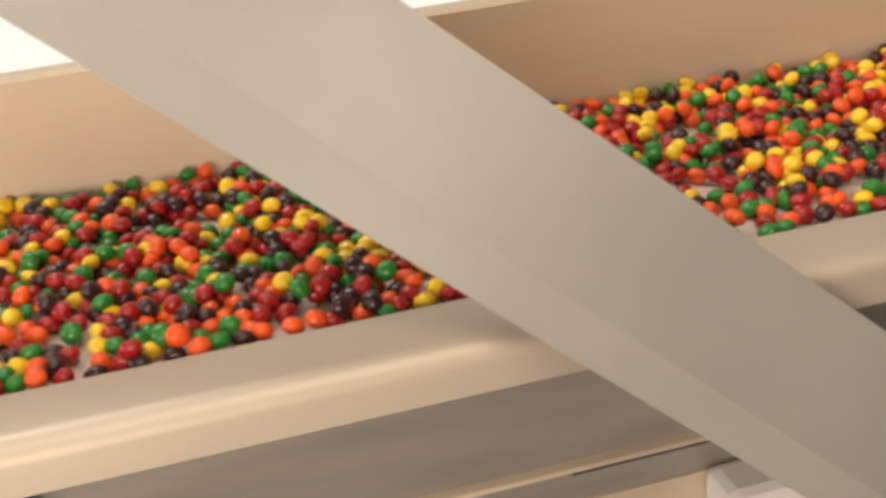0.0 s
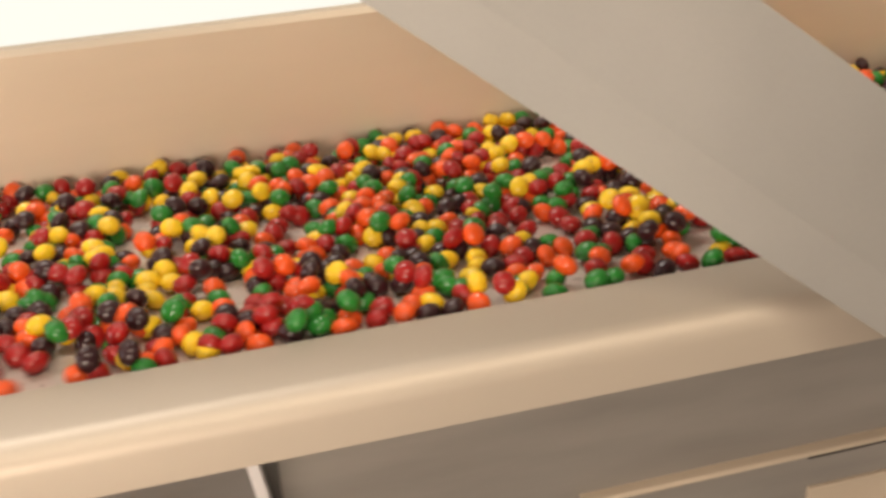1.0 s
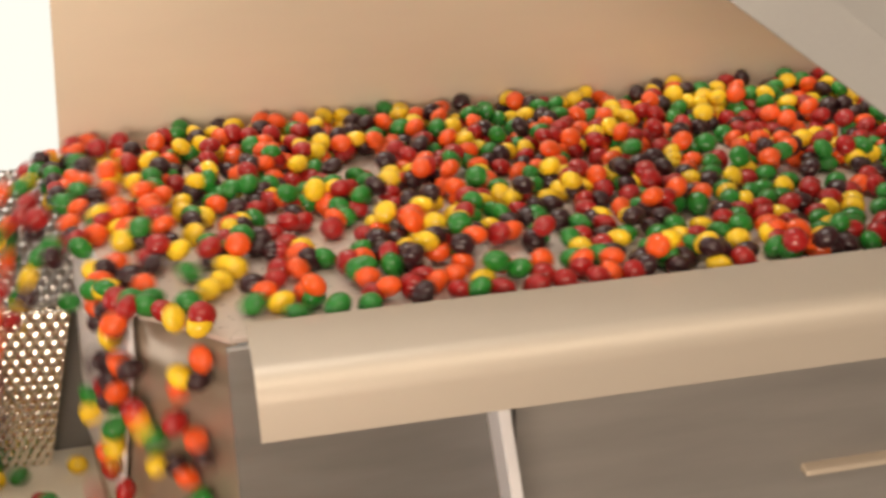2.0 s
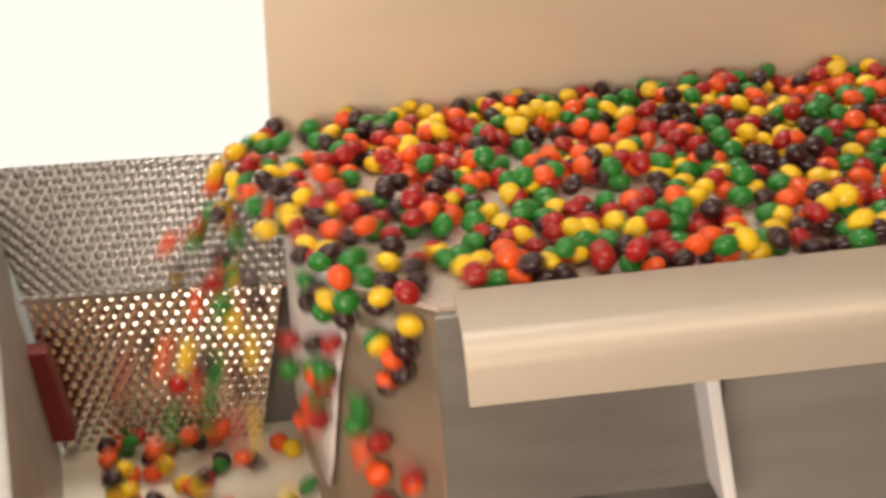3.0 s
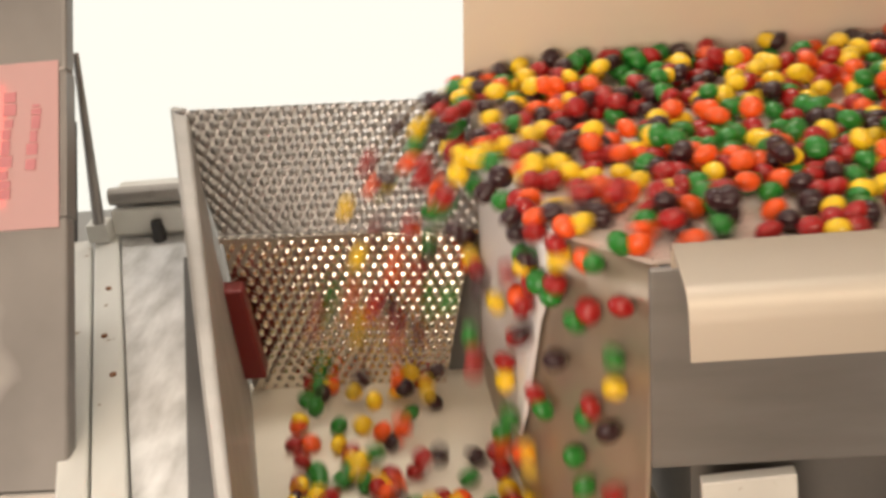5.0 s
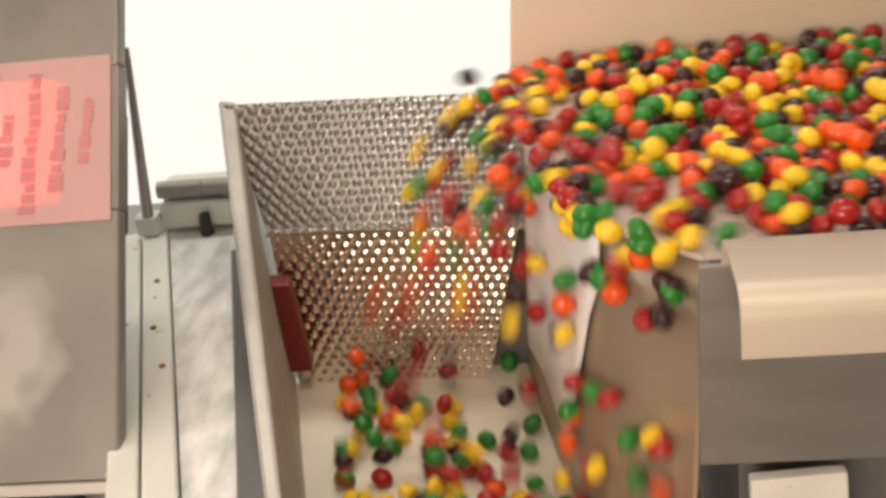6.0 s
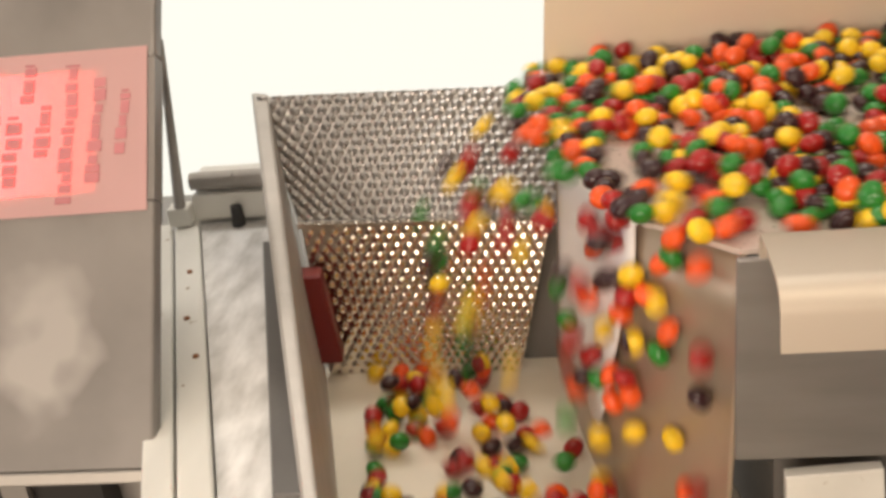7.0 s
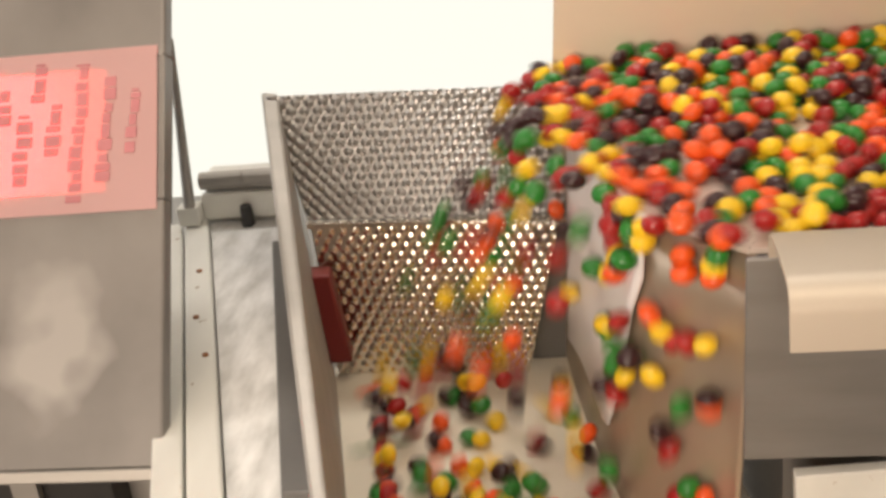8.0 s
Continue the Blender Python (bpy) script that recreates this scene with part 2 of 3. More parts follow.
# apron that curls down from the discharge edge; its white is a painted reflection
bm = bmesh.new()
cols = []
for i in range(15):
    y = 0.050 + 0.165 * i / 14
    col = []
    k = min(max((y - 0.044) / 0.06, 0.0), 1.0)
    drop = 0.005 + 0.045 * k * k * (3 - 2 * k) + 0.003 * math.sin(31 * y)
    for j in range(12):
        a = radians(90 * j / 8) if j <= 8 else radians(90)
        below = drop * (j - 8) if j > 8 else 0.0
        x = outlet(y) + 0.002 - 0.006 * math.sin(a) - 0.062 * below
        z = -0.011 - 0.005 * (1 - math.cos(a)) - below
        col.append(bm.verts.new((x, y, z)))
    cols.append(col)
for a, b in zip(cols, cols[1:]):
    for j in range(11):
        bm.faces.new((a[j], b[j], b[j + 1], a[j + 1]))
apron = part("apron", bm, WHITE_OR_REFLECTION, trough, "apron curling down at the outlet, its white a painted reflection", True)
mod = apron.modifiers.new("thickness", "SOLIDIFY")
mod.thickness = 0.002
bm = bmesh.new()
cols = []
for i in range(15):
    y = 0.0062 + 0.275 * (i / 14) ** 1.6
    x0, x1, z0 = outlet(y) + 0.0005, chute_foot(y), -0.0135
    cols.append([bm.verts.new((x0 * (1 - k / 6) + x1 * k / 6, y, z0 + (-0.216 - z0) * k / 6)) for k in range(7)])
for a, b in zip(cols, cols[1:]):
    for k in range(6):
        bm.faces.new((a[k], b[k], b[k + 1], a[k + 1]))
skirt = part("outlet_chute", bm, CHUTE, trough, "tan reflecting steel chute below the outlet", True)
mod = skirt.modifiers.new("thickness", "SOLIDIFY")
mod.thickness = 0.002
for x in (0.25, 2.6):
    for y in (0.05, 0.26):
        part("leg", block(x - 0.02, y - 0.02, FLOOR_Z, x + 0.02, y + 0.02, -0.016, 0.002), STEEL_DULL, trough)

# dark block added to fill the shaded hollow behind the side plate
part("under_shade_block", block(0.014, 0.02, -0.46, TX, 0.28, -0.016), RECESS_SHADE, trough, "added dark block for the shade under the trough floor")

base = thing("white_bracket", "white painted bracket plate below the trough", "bracket")
part("plate", hexa([(0.020, -0.004, -0.30), (0.074, -0.004, -0.30), (0.074, 0.004, -0.30), (0.020, 0.004, -0.30), (0.016, -0.004, -0.128), (0.062, -0.004, -0.125), (0.062, 0.004, -0.125), (0.016, 0.004, -0.128)], 0.001), PAINT, base)
part("foot", block(0.03, -0.004, FLOOR_Z, 0.06, 0.02, -0.29, 0.002), PAINT, base)

guard = thing("rounded_guard", "pale rounded plastic guard at the trough's side", "machine guard")
part("body", block(0.513, -0.048, -0.26, 0.580, -0.006, -0.143, 0.009), WHITE_OR_REFLECTION, guard)
part("back_plate", block(0.43, -0.0055, -0.26, 0.56, -0.0015, -0.150, 0.001), STEEL, guard)

# ---------------------------------------------------------------- the diagonal brace
brace = thing("diagonal_brace", "bent satin steel brace crossing before the trough", "machine brace")
A, B, C = (0.4032, -1.301), (0.4419, -1.235), (0.554, -1.148)      # x = a + b * z of its three long edges


def brace_strip(e0, o0, e1, o1, thick, nm, label=""):
    """A long plate between two edges, o metres before the sloping plane y = 0.7 z, from the ceiling to its foot."""
    bm = bmesh.new()
    rows = []
    for k in range(13):
        z = -0.45 + (1.9 + 0.45) * k / 12
        ring = []
        for (a, b), o in ((e0, o0), (e1, o1), (e1, o1 + thick), (e0, o0 + thick)):
            ring.append(bm.verts.new((a + b * z, o + 0.7 * z, z)))
        rows.append(ring)
    for p, q in zip(rows, rows[1:]):
        for i in range(4):
            j = (i + 1) % 4
            bm.faces.new((p[i], p[j], q[j], q[i]))
    bm.faces.new(rows[0])
    bm.faces.new(rows[-1])
    bmesh.ops.bevel(bm, geom=[e for e in bm.edges if len(e.link_faces) == 2 and e.calc_face_angle(0) > 0.5], offset=0.0014, segments=2, affect="EDGES")
    return part(nm, bm, STEEL_BRACE, brace, label, True)


brace_strip(A, -0.080, B, -0.084, 0.004, "lower_flange", "pale grey narrow flange")
brace_strip(B, -0.0842, C, -0.080, 0.004, "web", "wide warm grey web")
part("foot", block(0.96, -0.42, FLOOR_Z, 1.08, -0.36, -0.44, 0.003), STEEL_DULL, brace)

# ---------------------------------------------------------------- lower conveyor and hopper
hopper = thing("discharge_hopper", "dimpled stainless steel hopper behind the falling candies", "hopper")


def dimple_sheet(p00, p10, p01, p11, nu, nv, height, mat, nm, sharp, label):
    """A sheet between four corners with staggered bumps; nu and nv bumps along its two sides."""
    p00, p10, p01, p11 = (Vector(p) for p in (p00, p10, p01, p11))
    normal = (p10 - p00).cross(p01 - p00).normalized()
    if normal.y > 0:
        normal.negate()
    ku, kv = nu * 8, nv * 5
    bm = bmesh.new()
    grid = []
    for j in range(kv + 1):
        row = []
        for i in range(ku + 1):
            u, v = i / ku, j / kv
            a, b = u * nu, v * nv
            h = 0.5 + 0.5 * math.cos(2 * math.pi * a) * math.cos(math.pi * b)
            h = max(0.0, h) ** sharp
            p = p00.lerp(p10, u).lerp(p01.lerp(p11, u), v)
            row.append(bm.verts.new(p + normal * (height * h)))
        grid.append(row)
    for j in range(kv):
        for i in range(ku):
            bm.faces.new((grid[j][i], grid[j][i + 1], grid[j + 1][i + 1], grid[j + 1][i]))
    ob = part(nm, bm, mat, hopper, label, True)
    mod = ob.modifiers.new("thickness", "SOLIDIFY")
    mod.thickness = 0.0015
    return ob


dimple_sheet((-0.272, 0.243, -0.084), (-0.094, 0.243, -0.090), (-0.297, 0.278, -0.004), (-0.092, 0.312, -0.022), 22, 15, 0.0023, STEEL_DIMPLE, "back_panel", 2.0, "dimpled steel back panel in a shaded grey")
dimple_sheet((-0.268, 0.240, -0.205), (-0.186, 0.240, -0.205), (-0.270, 0.240, -0.084), (-0.184, 0.240, -0.087), 10, 18, 0.0020, STEEL_DIMPLE_LIT, "front_panel", 3.0, "shiny dimpled steel panel in a lit, brighter tone")
dimple_sheet((-0.186, 0.240, -0.205), (-0.128, 0.234, -0.205), (-0.184, 0.240, -0.087), (-0.099, 0.232, -0.090), 10, 18, 0.0020, STEEL_DIMPLE_LIT, "front_panel", 3.0, "shiny dimpled steel panel in a lit, brighter tone")
# dark sheet put in as the shade between hopper panel and chute
part("gap_shade_plate", hexa([(-0.140, 0.250, -0.24), (-0.060, 0.250, -0.24), (-0.060, 0.254, -0.24), (-0.140, 0.254, -0.24), (-0.140, 0.250, -0.094), (-0.083, 0.250, -0.094), (-0.083, 0.254, -0.094), (-0.140, 0.254, -0.094)]), RECESS_SHADE, hopper, "dark plate standing in for the shaded corner gap")
part("seam", hexa([(-0.272, 0.236, -0.087), (-0.094, 0.236, -0.093), (-0.094, 0.242, -0.093), (-0.272, 0.242, -0.087), (-0.272, 0.236, -0.084), (-0.094, 0.236, -0.090), (-0.094, 0.242, -0.090), (-0.272, 0.242, -0.084)]), STEEL_DIMPLE_LIT, hopper)
part("side_wall", hexa([(-0.296, 0.29, -0.24), (-0.282, 0.29, -0.24), (-0.199, -0.06, -0.24), (-0.212, -0.06, -0.24), (-0.302, 0.285, -0.002), (-0.290, 0.285, -0.004), (-0.200, -0.06, -0.10), (-0.2085, -0.06, -0.10)], 0.002), STEEL_DULL, hopper, "plain grey steel side wall")
part("red_pad", hexa([(-0.268, 0.214, -0.182), (-0.250, 0.214, -0.182), (-0.252, 0.232, -0.182), (-0.270, 0.232, -0.182), (-0.273, 0.214, -0.113), (-0.256, 0.214, -0.113), (-0.258, 0.232, -0.113), (-0.275, 0.232, -0.113)], 0.002), RED, hopper, "dark red plastic pad")

CD = Vector((0.225, -0.974, 0))      # the way in which the lower belt runs
lower = thing("lower_conveyor", "low conveyor with a cream belt and worn white rails", "conveyor")
BELT_Z = -0.205


def along(x, y, s):
    return x + CD.x * s, y + CD.y * s


RD = Vector((0.303, -0.953, 0))      # the way of the rails beside it


def strip(x, y, width, length, z0, z1, bevel=0.0, way=CD):
    """A long bar from (x, y), its right edge, along the belt."""
    nx, ny = way.y, -way.x
    c = []
    for z in (z0, z1):
        a, b = (x, y), (x + way.x * length, y + way.y * length)
        c += [(a[0], a[1], z), (b[0], b[1], z), (b[0] + nx * width, b[1] + ny * width, z), (a[0] + nx * width, a[1] + ny * width, z)]
    return hexa(c, bevel)


part("belt", strip(-0.045, 0.30, 0.26, 5.2, BELT_Z - 0.006, BELT_Z), BELT, lower, "cream belt strewn with candies")
part("frame", strip(-0.05, 0.30, 0.25, 5.2, BELT_Z - 0.10, BELT_Z - 0.008), STEEL_DULL, lower)
RZ = -0.10
part("side_plate", hexa([(-0.3635, 0.300, RZ - 0.03), (-0.109, -0.5, RZ - 0.03), (-0.092, -0.5, RZ - 0.03), (-0.299, 0.300, RZ - 0.03), (-0.3635, 0.300, RZ - 0.004), (-0.109, -0.5, RZ - 0.004), (-0.092, -0.5, RZ - 0.004), (-0.299, 0.300, RZ - 0.004)], 0.001), MARBLED, lower, "shiny steel side plate with painted reflection streaks")
# dark strip laid on the plate as the shade along the hopper wall
part("gap_shade_strip", hexa([(-0.301, 0.242, RZ - 0.003), (-0.226, -0.047, RZ - 0.003), (-0.210, -0.047, RZ - 0.003), (-0.290, 0.242, RZ - 0.003), (-0.300, 0.242, RZ + 0.003), (-0.225, -0.047, RZ + 0.003), (-0.211, -0.047, RZ + 0.003), (-0.291, 0.242, RZ + 0.003)], 0.001), PLATE_GAP_SHADE, lower, "dark grey strip for the shade between plate and wall")
part("rail", strip(-0.3645, 0.300, 0.0176, 1.5, RZ - 0.03, RZ, 0.0015, RD), PAINT, lower, "worn white rail with rust spots")
part("rail", strip(-0.3838, 0.296, 0.016, 1.5, RZ - 0.03, RZ - 0.002, 0.0015, RD), PAINT, lower, "worn white rail with rust spots")
part("end_bar", hexa([(-0.368, 0.300, -0.112), (-0.300, 0.300, -0.112), (-0.300, 0.325, -0.112), (-0.368, 0.325, -0.112), (-0.362, 0.302, -0.068), (-0.300, 0.302, -0.068), (-0.300, 0.322, -0.068), (-0.362, 0.322, -0.068)], 0.002), PAINT, lower)
part("hinge", rod((-0.364, 0.299, -0.071), (-0.331, 0.299, -0.071), 0.0065, 0.0065), STEEL_DULL, lower)
part("hinge", rod((-0.3305, 0.299, -0.071), (-0.300, 0.299, -0.071), 0.0065, 0.0065), STEEL_DULL, lower)
part("hinge_plate", block(-0.364, 0.292, -0.099, -0.300, 0.2995, -0.080, 0.001), PAINT, lower)
part("knob", rod((-0.330, 0.288, -0.103), (-0.330, 0.288, -0.088), 0.005, 0.004), DARK, lower, "small black knob")
for s, w in ((0.10, 0.008), (0.17, 0.011), (0.22, 0.006)):
    x, y = -0.3645 + RD.x * s, 0.300 + RD.y * s
    part("screw", rod((x - w, y, RZ - 0.001), (x - w, y, RZ + 0.0012), 0.0022, 0.0018, 10), RUST, lower, "rusty screw head")
for x, y in ((-0.1, 0.2), (-0.2, 0.15), (0.95, -4.5), (0.85, -4.5)):
    part("leg", block(x - 0.02, y - 0.02, FLOOR_Z, x + 0.02, y + 0.02, BELT_Z - 0.09), STEEL_DULL, lower)

strut = thing("guard_strut", "slim grey metal strut in a small socket", "strut")
part("rod", rod((-0.372, 0.285, -0.095), (-0.359, 0.285, 0.040), 0.0045, 0.0022), STEEL_DULL, strut)
part("socket", block(-0.380, 0.280, -0.099, -0.364, 0.296, -0.085, 0.001), PAINT, strut)

# sloping cover with the pink notice
cover = thing("machine_cover", "sloping frosted machine cover with a pink notice", "machine cover")
UP = Vector((0, 0.143, 0.212)).normalized()
OUT = Vector((0, -UP.z, UP.y))
O = Vector((-0.303, 0.0, -0.115))


def on_cover(a, b, d):
    """a: metres along the cover to its free edge's left, b: up its slope, d: out of it."""
    return O + Vector((-a, 0, 0)) + UP * b + OUT * d


def cover_block(a0, b0, a1, b1, d0, d1, bevel=0.0, shear=0.0):
    c = []
    for d in (d0, d1):
        c += [on_cover(a0 + shear * b0, b0, d), on_cover(a1 + shear * b0, b0, d), on_cover(a1 + shear * b1, b1, d), on_cover(a0 + shear * b1, b1, d)]
    return hexa(c, bevel)


# blurred bright reflection, painted into the cover's colour
reflected_blob(COVER, on_cover(0.062, 0.066, 0.0), (0.034, 0.045, 0.056), (0.44, 0.415, 0.395))
let_through(STICKER, 0.35, (0.9, 0.6, 0.6))
part("panel", cover_block(0.0, 0.0, 0.40, 0.144, -0.012, 0.0, 0.002), COVER, cover)
part("panel", cover_block(0.0, 0.224, 0.40, 0.42, -0.012, 0.0, 0.002), COVER, cover)
part("panel", cover_block(0.0, 0.144, 0.012, 0.224, -0.012, -0.0003), COVER, cover)
part("panel", cover_block(0.212, 0.144, 0.40, 0.224, -0.012, -0.0003), COVER, cover)
part("edge_rail", cover_block(-0.004, -0.006, 0.40, 0.0005, -0.016, 0.004, 0.001), STEEL_DULL, cover)
notice = part("notice", cover_block(0.004, 0.138, 0.22, 0.230, 0.0004, 0.0009), STICKER, cover, "pale pink notice with unreadable red lettering")
rng = random.Random(5)
for a, b0, b1, w in ((0.0144, 0.170, 0.206, 0.008), (0.029, 0.155, 0.214, 0.009), (0.044, 0.144, 0.222, 0.010), (0.059, 0.171, 0.200, 0.010), (0.070, 0.202, 0.224, 0.009), (0.076, 0.155, 0.195, 0.012), (0.090, 0.19, 0.212, 0.010), (0.092, 0.142, 0.152, 0.012), (0.106, 0.15, 0.215, 0.010), (0.122, 0.16, 0.21, 0.010)):
    b = b0
    while b < b1:
        h = rng.uniform(0.003, 0.008)
        side, thin = rng.uniform(0.0, 0.28) * w, rng.uniform(0.68, 1.0) * w
        part("letter_bar", cover_block(a + 0.0125 + side, b, a + 0.0125 + max(thin, side + 0.004), min(b1, b + h), 0.0010, 0.0014, shear=-0.07), INK, notice)
        b += h + rng.choice((0.0007, 0.001, 0.0022))
# unseen red lamp added behind the cover to make the notice glow
bulb = bpy.data.lights.new("notice_backlight", "SPOT")
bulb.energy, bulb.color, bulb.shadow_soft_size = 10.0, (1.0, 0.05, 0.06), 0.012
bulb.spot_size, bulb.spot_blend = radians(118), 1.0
signal = new("notice_backlight", bulb)
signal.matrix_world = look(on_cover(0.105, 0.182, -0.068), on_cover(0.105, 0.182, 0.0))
# unseen box added round the lamp to keep red spill off hinge and rails
light_stop = part("light_stop_back", cover_block(0.030, 0.146, 0.190, 0.222, -0.090, -0.075, 0.002), DARK, cover)
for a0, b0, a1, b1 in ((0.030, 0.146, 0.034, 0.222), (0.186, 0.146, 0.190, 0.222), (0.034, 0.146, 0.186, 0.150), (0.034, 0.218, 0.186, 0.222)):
    part("light_stop_side", cover_block(a0, b0, a1, b1, -0.0748, -0.0005), DARK, light_stop)
# dark block added where the gaps below the cover lie in shade
part("gap_dark_block", block(-0.70, 0.02, -0.60, -0.345, 0.12, -0.128), DARK, cover, "dark block for the dark gaps under the cover")
for k in range(6):
    part("slat", block(-0.40 - 0.045 * k, 0.014, -0.40, -0.385 - 0.045 * k, 0.0195, -0.13), STEEL_DULL, cover)
part("post", block(-0.66, 0.04, FLOOR_Z, -0.60, 0.10, -0.05), STEEL_DULL, cover)
part("post", block(-0.36, 0.04, FLOOR_Z, -0.33, 0.07, -0.12), STEEL_DULL, cover)

# ---------------------------------------------------------------- candies
VB = 0.26          # metres a second along the trough
R = 0.0069
stream = thing("candy_stream", "round glossy candies in red, orange, yellow, green and purple", "candies", kind="stuff")
meshes = []
for mat, big in [(mat, big) for mat in CANDY for big in (0.94, 1.0, 1.06)]:
    bm = bmesh.new()
    bmesh.ops.create_uvsphere(bm, u_segments=14, v_segments=9, radius=1.0, matrix=Matrix.Diagonal((R * big, R * (2 - big), R * 0.76, 1)))
    me = bpy.data.meshes.new("candy")
    for f in bm.faces:
        f.smooth = True
    bm.to_mesh(me)
    bm.free()
    me.materials.append(mat)
    meshes.append(me)

rng = random.Random(11)


def bed_places():
    """Places on the moving bed at 0 s: a loose lower layer and a broken upper one, thicker towards the far wall."""
    places = []
    pitch = 0.0134
    ny = int(0.292 / (pitch * 0.88))
    x_lo, x_hi = -0.46, 0.30 + VB * 8 + 0.02
    for j in range(ny):
        y = 0.012 + (j + 0.5) * 0.290 / ny
        n = int((x_hi - x_lo) / pitch)
        for i in range(n):
            x = x_lo + (i + 0.5 * (j % 2)) * pitch
            gap = noise.noise((x * 22, y * 30, 3.0))
            if gap < -0.38 or rng.random() < 0.08:
                continue
            places.append((x + rng.uniform(-0.0035, 0.0035), y + rng.uniform(-0.003, 0.003), -0.011 + R * 0.8, 0))
            heap = (0.12 if y < 0.07 else 0.0) + 0.6 * noise.noise((x * 18, y * 24, 9.0)) + (y - 0.125) * 1.9
            if heap > 0.02 and rng.random() < 0.66:
                places.append((x + pitch * 0.5 + rng.uniform(-0.003, 0.003), min(0.300, y + rng.uniform(-0.003, 0.003)), -0.011 + R * 1.95, 1))
    return places


def turn_of(rx, ry, rz):
    return Euler((rx, ry, rz)).to_matrix().to_4x4()


def candy_rows(x0, y0, z0, layer):
    """Ride on the bed, fall over the outlet's edge, land on the belt and leave with it."""
    rx, ry, rz = rng.uniform(-0.9, 0.9), rng.uniform(-0.9, 0.9), rng.uniform(0, 6.28)
    speed = VB
    edge = outlet(y0) - 0.0075
    # the last stretch before the edge is faster, and the heap spreads there
    run, fast = 0.045, 0.40
    far_off = x0 - edge
    t_run = (far_off - run) / speed
    te = t_run + run / fast if far_off > run else far_off / fast
    z_edge = -0.011 + R * 0.8

    def ride(t):
        if t <= t_run:
            return x0 - speed * t, z0
        x = edge + (te - t) * fast
        return x, z0 + (z_edge - z0) * min(1.0, max(0.0, 1 - (x - edge) / run))

    rows = []

    def add(t, x, y, z, k=0.0):
        rows.append((t, Matrix.Translation((x, y, z)) @ turn_of(rx + k, ry, rz)))

    t = 0.0
    if te > 0:
        step = rng.uniform(0.30, 0.5)
        while t < min(te, 8.0):
            x, z = ride(t)
            add(t, x, y0 + rng.uniform(-0.0016, 0.0016), z + (rng.uniform(0, 0.0035) if rng.random() < 0.6 else 0.0), rng.uniform(-0.25, 0.25))
            if t < t_run < min(t + step, 8.0) and t_run - t > 0.034:
                add(t_run, x0 - speed * t_run, y0, z0)
            t += step
        if te >= 8.0:
            x, z = ride(8.0)
            add(8.0, x, y0, z)
            return rows
        z0 = z_edge
    land_z = BELT_Z + R * 0.8
    d = z0 - land_z
    slide = rng.random() < (0.92 if y0 < 0.065 else 0.62 if y0 < 0.10 else 0.08)
    if slide:
        # runs down apron and chute
        vx, vy, lift, grav = 0.0, 0.0, -rng.uniform(0.08, 0.30), rng.uniform(0.7, 2.4)
    elif y0 < 0.10:
        vx, vy, lift, grav = rng.uniform(0.03, 0.25), rng.uniform(-0.15, 0.0), rng.uniform(0.0, 0.15), 9.81
    else:
        vx, vy, lift, grav = 0.22 + 0.66 * rng.random() ** 1.4, rng.uniform(-0.16, 0.20), rng.uniform(0.0, 0.45) * rng.random(), 9.81
    tf = (lift + math.sqrt(lift * lift + 2 * grav * d)) / grav
    y_end = min(y0 + vy * tf, 0.228)
    if slide:
        y_end = max(0.014, y0 * rng.uniform(0.45, 1.0))
    vy = (y_end - y0) / tf
    x_left = -0.262 - 0.23 * (y_end - 0.26) + 0.014
    x_end = max(edge - vx * tf, x_left + 0.05 * rng.random())
    x_end = outlet(y_end) - 0.0215 if slide else min(x_end, chute_foot(y_end) - 0.010)
    drift = min(rng.uniform(-0.11, 0.06), chute_foot(y_end) - 0.012 - x_end) if y0 > 0.10 else -0.05 * rng.random()
    drift = max(drift, x_left - x_end)

    def x_at(ft):
        k = ft / tf
        return outlet(y0 + vy * ft) - 0.0075 - 0.014 * k if slide else edge + (x_end - edge) * k

    tumble = rng.uniform(-6, 6)
    for i in range(7):
        ft = tf * i / 6
        tt = te + ft
        if tt < 0 or tt > 8.0:
            continue
        if rows and tt - rows[-1][0] < 0.034:
            continue
        add(tt, x_at(ft), y0 + vy * ft, z0 + lift * ft - grav / 2 * ft * ft, tumble * ft)
    # on the belt
    bv = 0.60
    t_land = te + tf
    k = tumble * tf
    hop = rng.uniform(0.0, 0.03) if rng.random() < 0.6 else 0.0
    for dt in (0.06, 0.12, 0.2, 6.0):
        tt = t_land + dt
        if (tt < 0 and dt < 6.0) or t_land > 8.0:
            continue
        if dt == 6.0:
            tt = max(0.0, tt) if tt < 8.0 else 8.0
            if rows and tt - rows[-1][0] < 0.034:
                continue
        if tt > 8.0:
            continue
        trav = bv * (tt - t_land)
        x, y = along(x_end, y_end, min(trav, 5.1))
        x += drift * min(1.0, dt / 0.2)
        z = land_z + (hop if dt == 0.06 else hop * 0.9 if dt == 0.12 else 0.0)
        add(tt, x, y, z, k + 0.3 * math.sin(tumble))
    if not rows:
        return rows
    if rows[0][0] > 0.0:
        t1 = rows[0][0]
        if te < 0:
            # already under way at the start
            ft = min(max(-te, 0.0), tf)
            if -te < tf:
                rows.insert(0, (0.0, Matrix.Translation((x_at(ft), y0 + vy * ft, z0 + lift * ft - grav / 2 * ft * ft)) @ turn_of(rx + tumble * ft, ry, rz)))
            else:
                x, y = along(x_end + drift, y_end, bv * -(t_land))
                rows.insert(0, (0.0, Matrix.Translation((x, y, land_z)) @ turn_of(rx + k, ry, rz)))
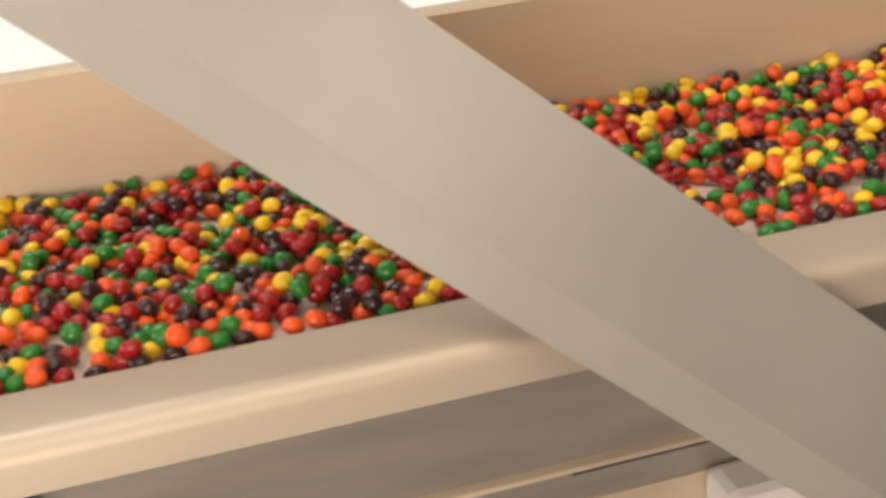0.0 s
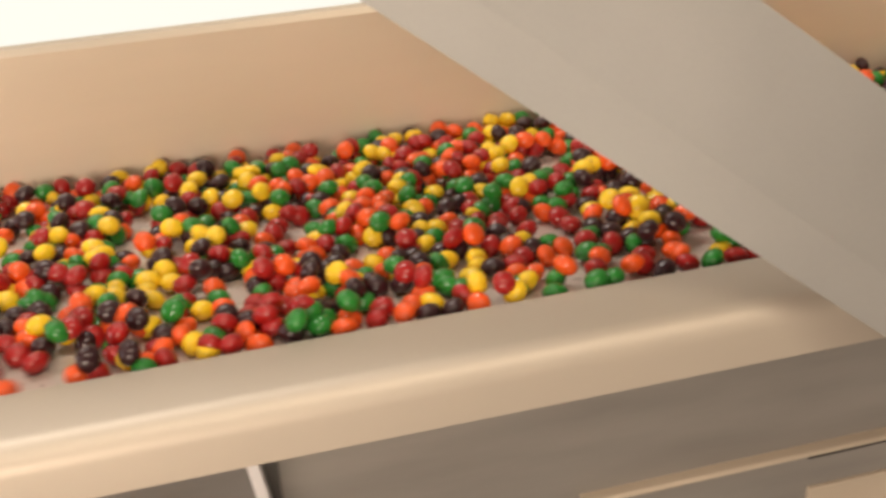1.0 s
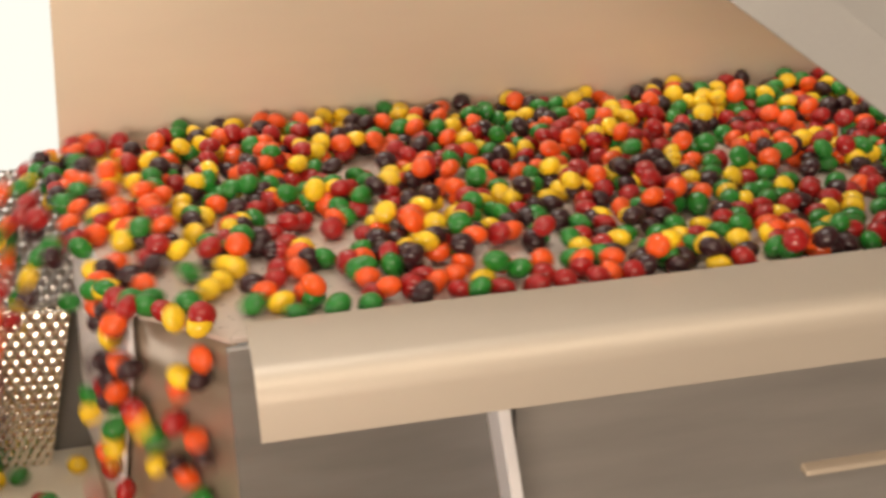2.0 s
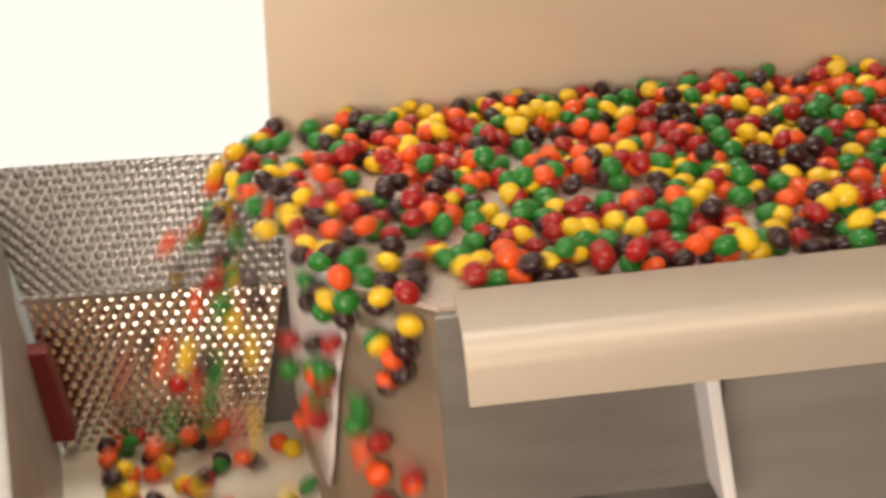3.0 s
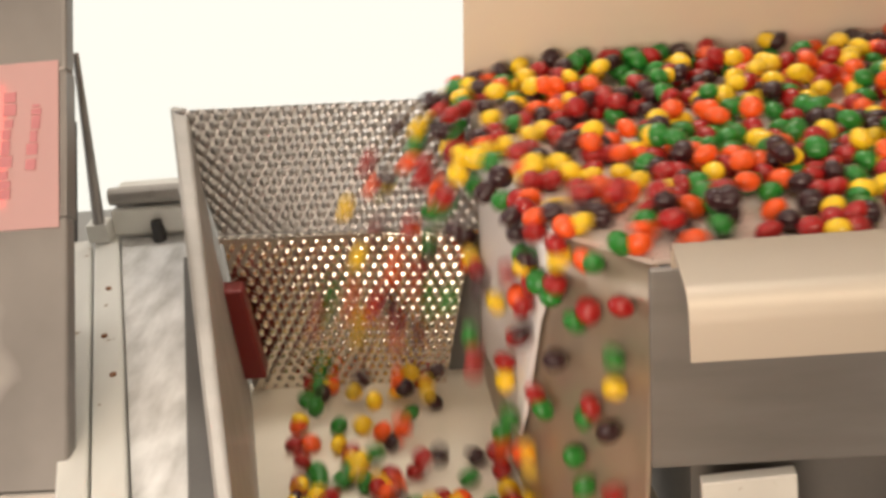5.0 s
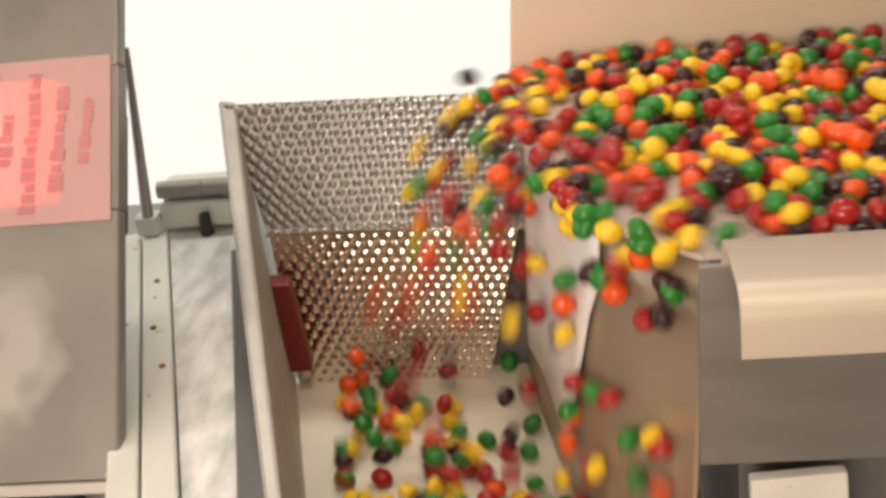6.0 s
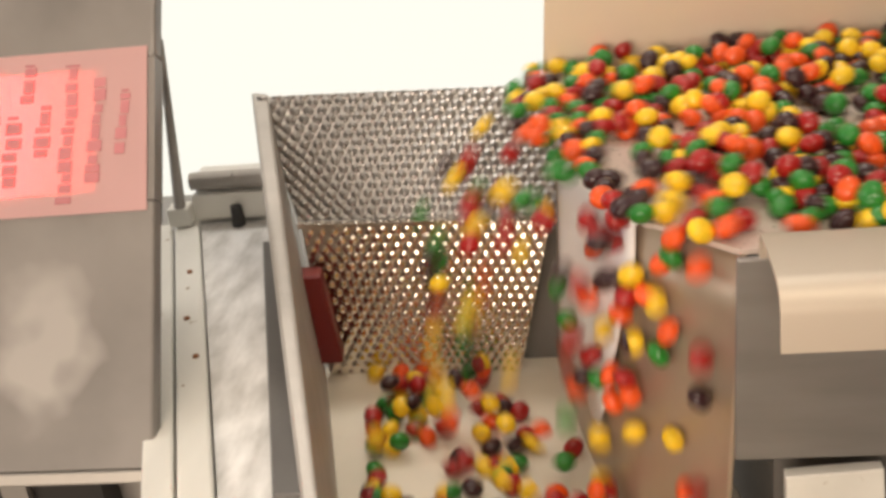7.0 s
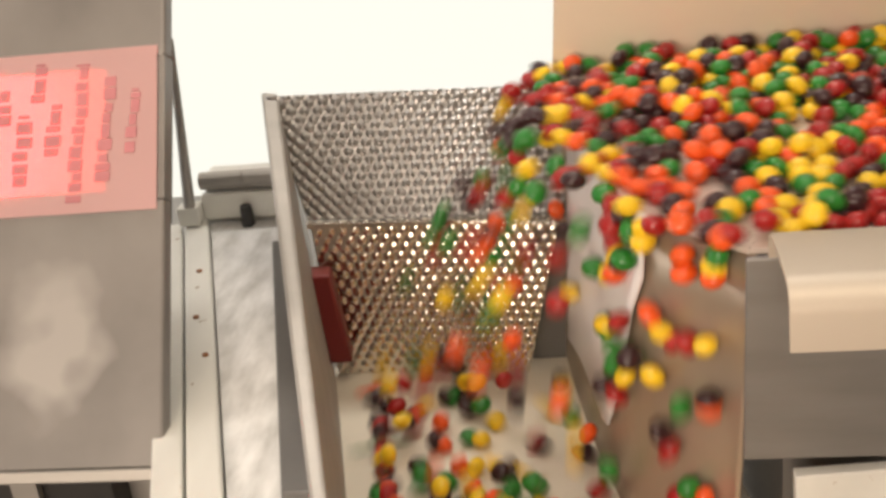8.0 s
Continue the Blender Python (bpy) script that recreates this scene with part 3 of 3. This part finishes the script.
    if rows[-1][0] < 8.0:
        tt = 8.0
        if t_land > tt:
            # still falling at the end
            ft = tt - te
            add(tt, x_at(ft), y0 + vy * ft, z0 + lift * ft - grav / 2 * ft * ft, tumble * ft)
            return rows
        trav = min(bv * (tt - t_land), 5.1)
        x, y = along(x_end + drift, y_end, trav)
        if tt - rows[-1][0] > 0.034:
            rows.append((tt, Matrix.Translation((x, y, land_z)) @ turn_of(rx + k, ry, rz)))
    return rows


def motions():
    for place in bed_places():
        rows = candy_rows(*place)
        if len(rows) < 2:
            continue
        # keep one row a picture
        kept = {}
        for t, m in rows:
            kept[frame(t)] = (t, m)
        rows = [kept[f] for f in sorted(kept)]
        ob = new("candy", meshes[rng.choice((0, 0, 0, 0, 1, 1, 1, 2, 2, 2, 3, 3, 3, 4, 4, 4)) * 3 + rng.randrange(3)])
        ob.parent = stream
        walk(ob, rows)


motions()
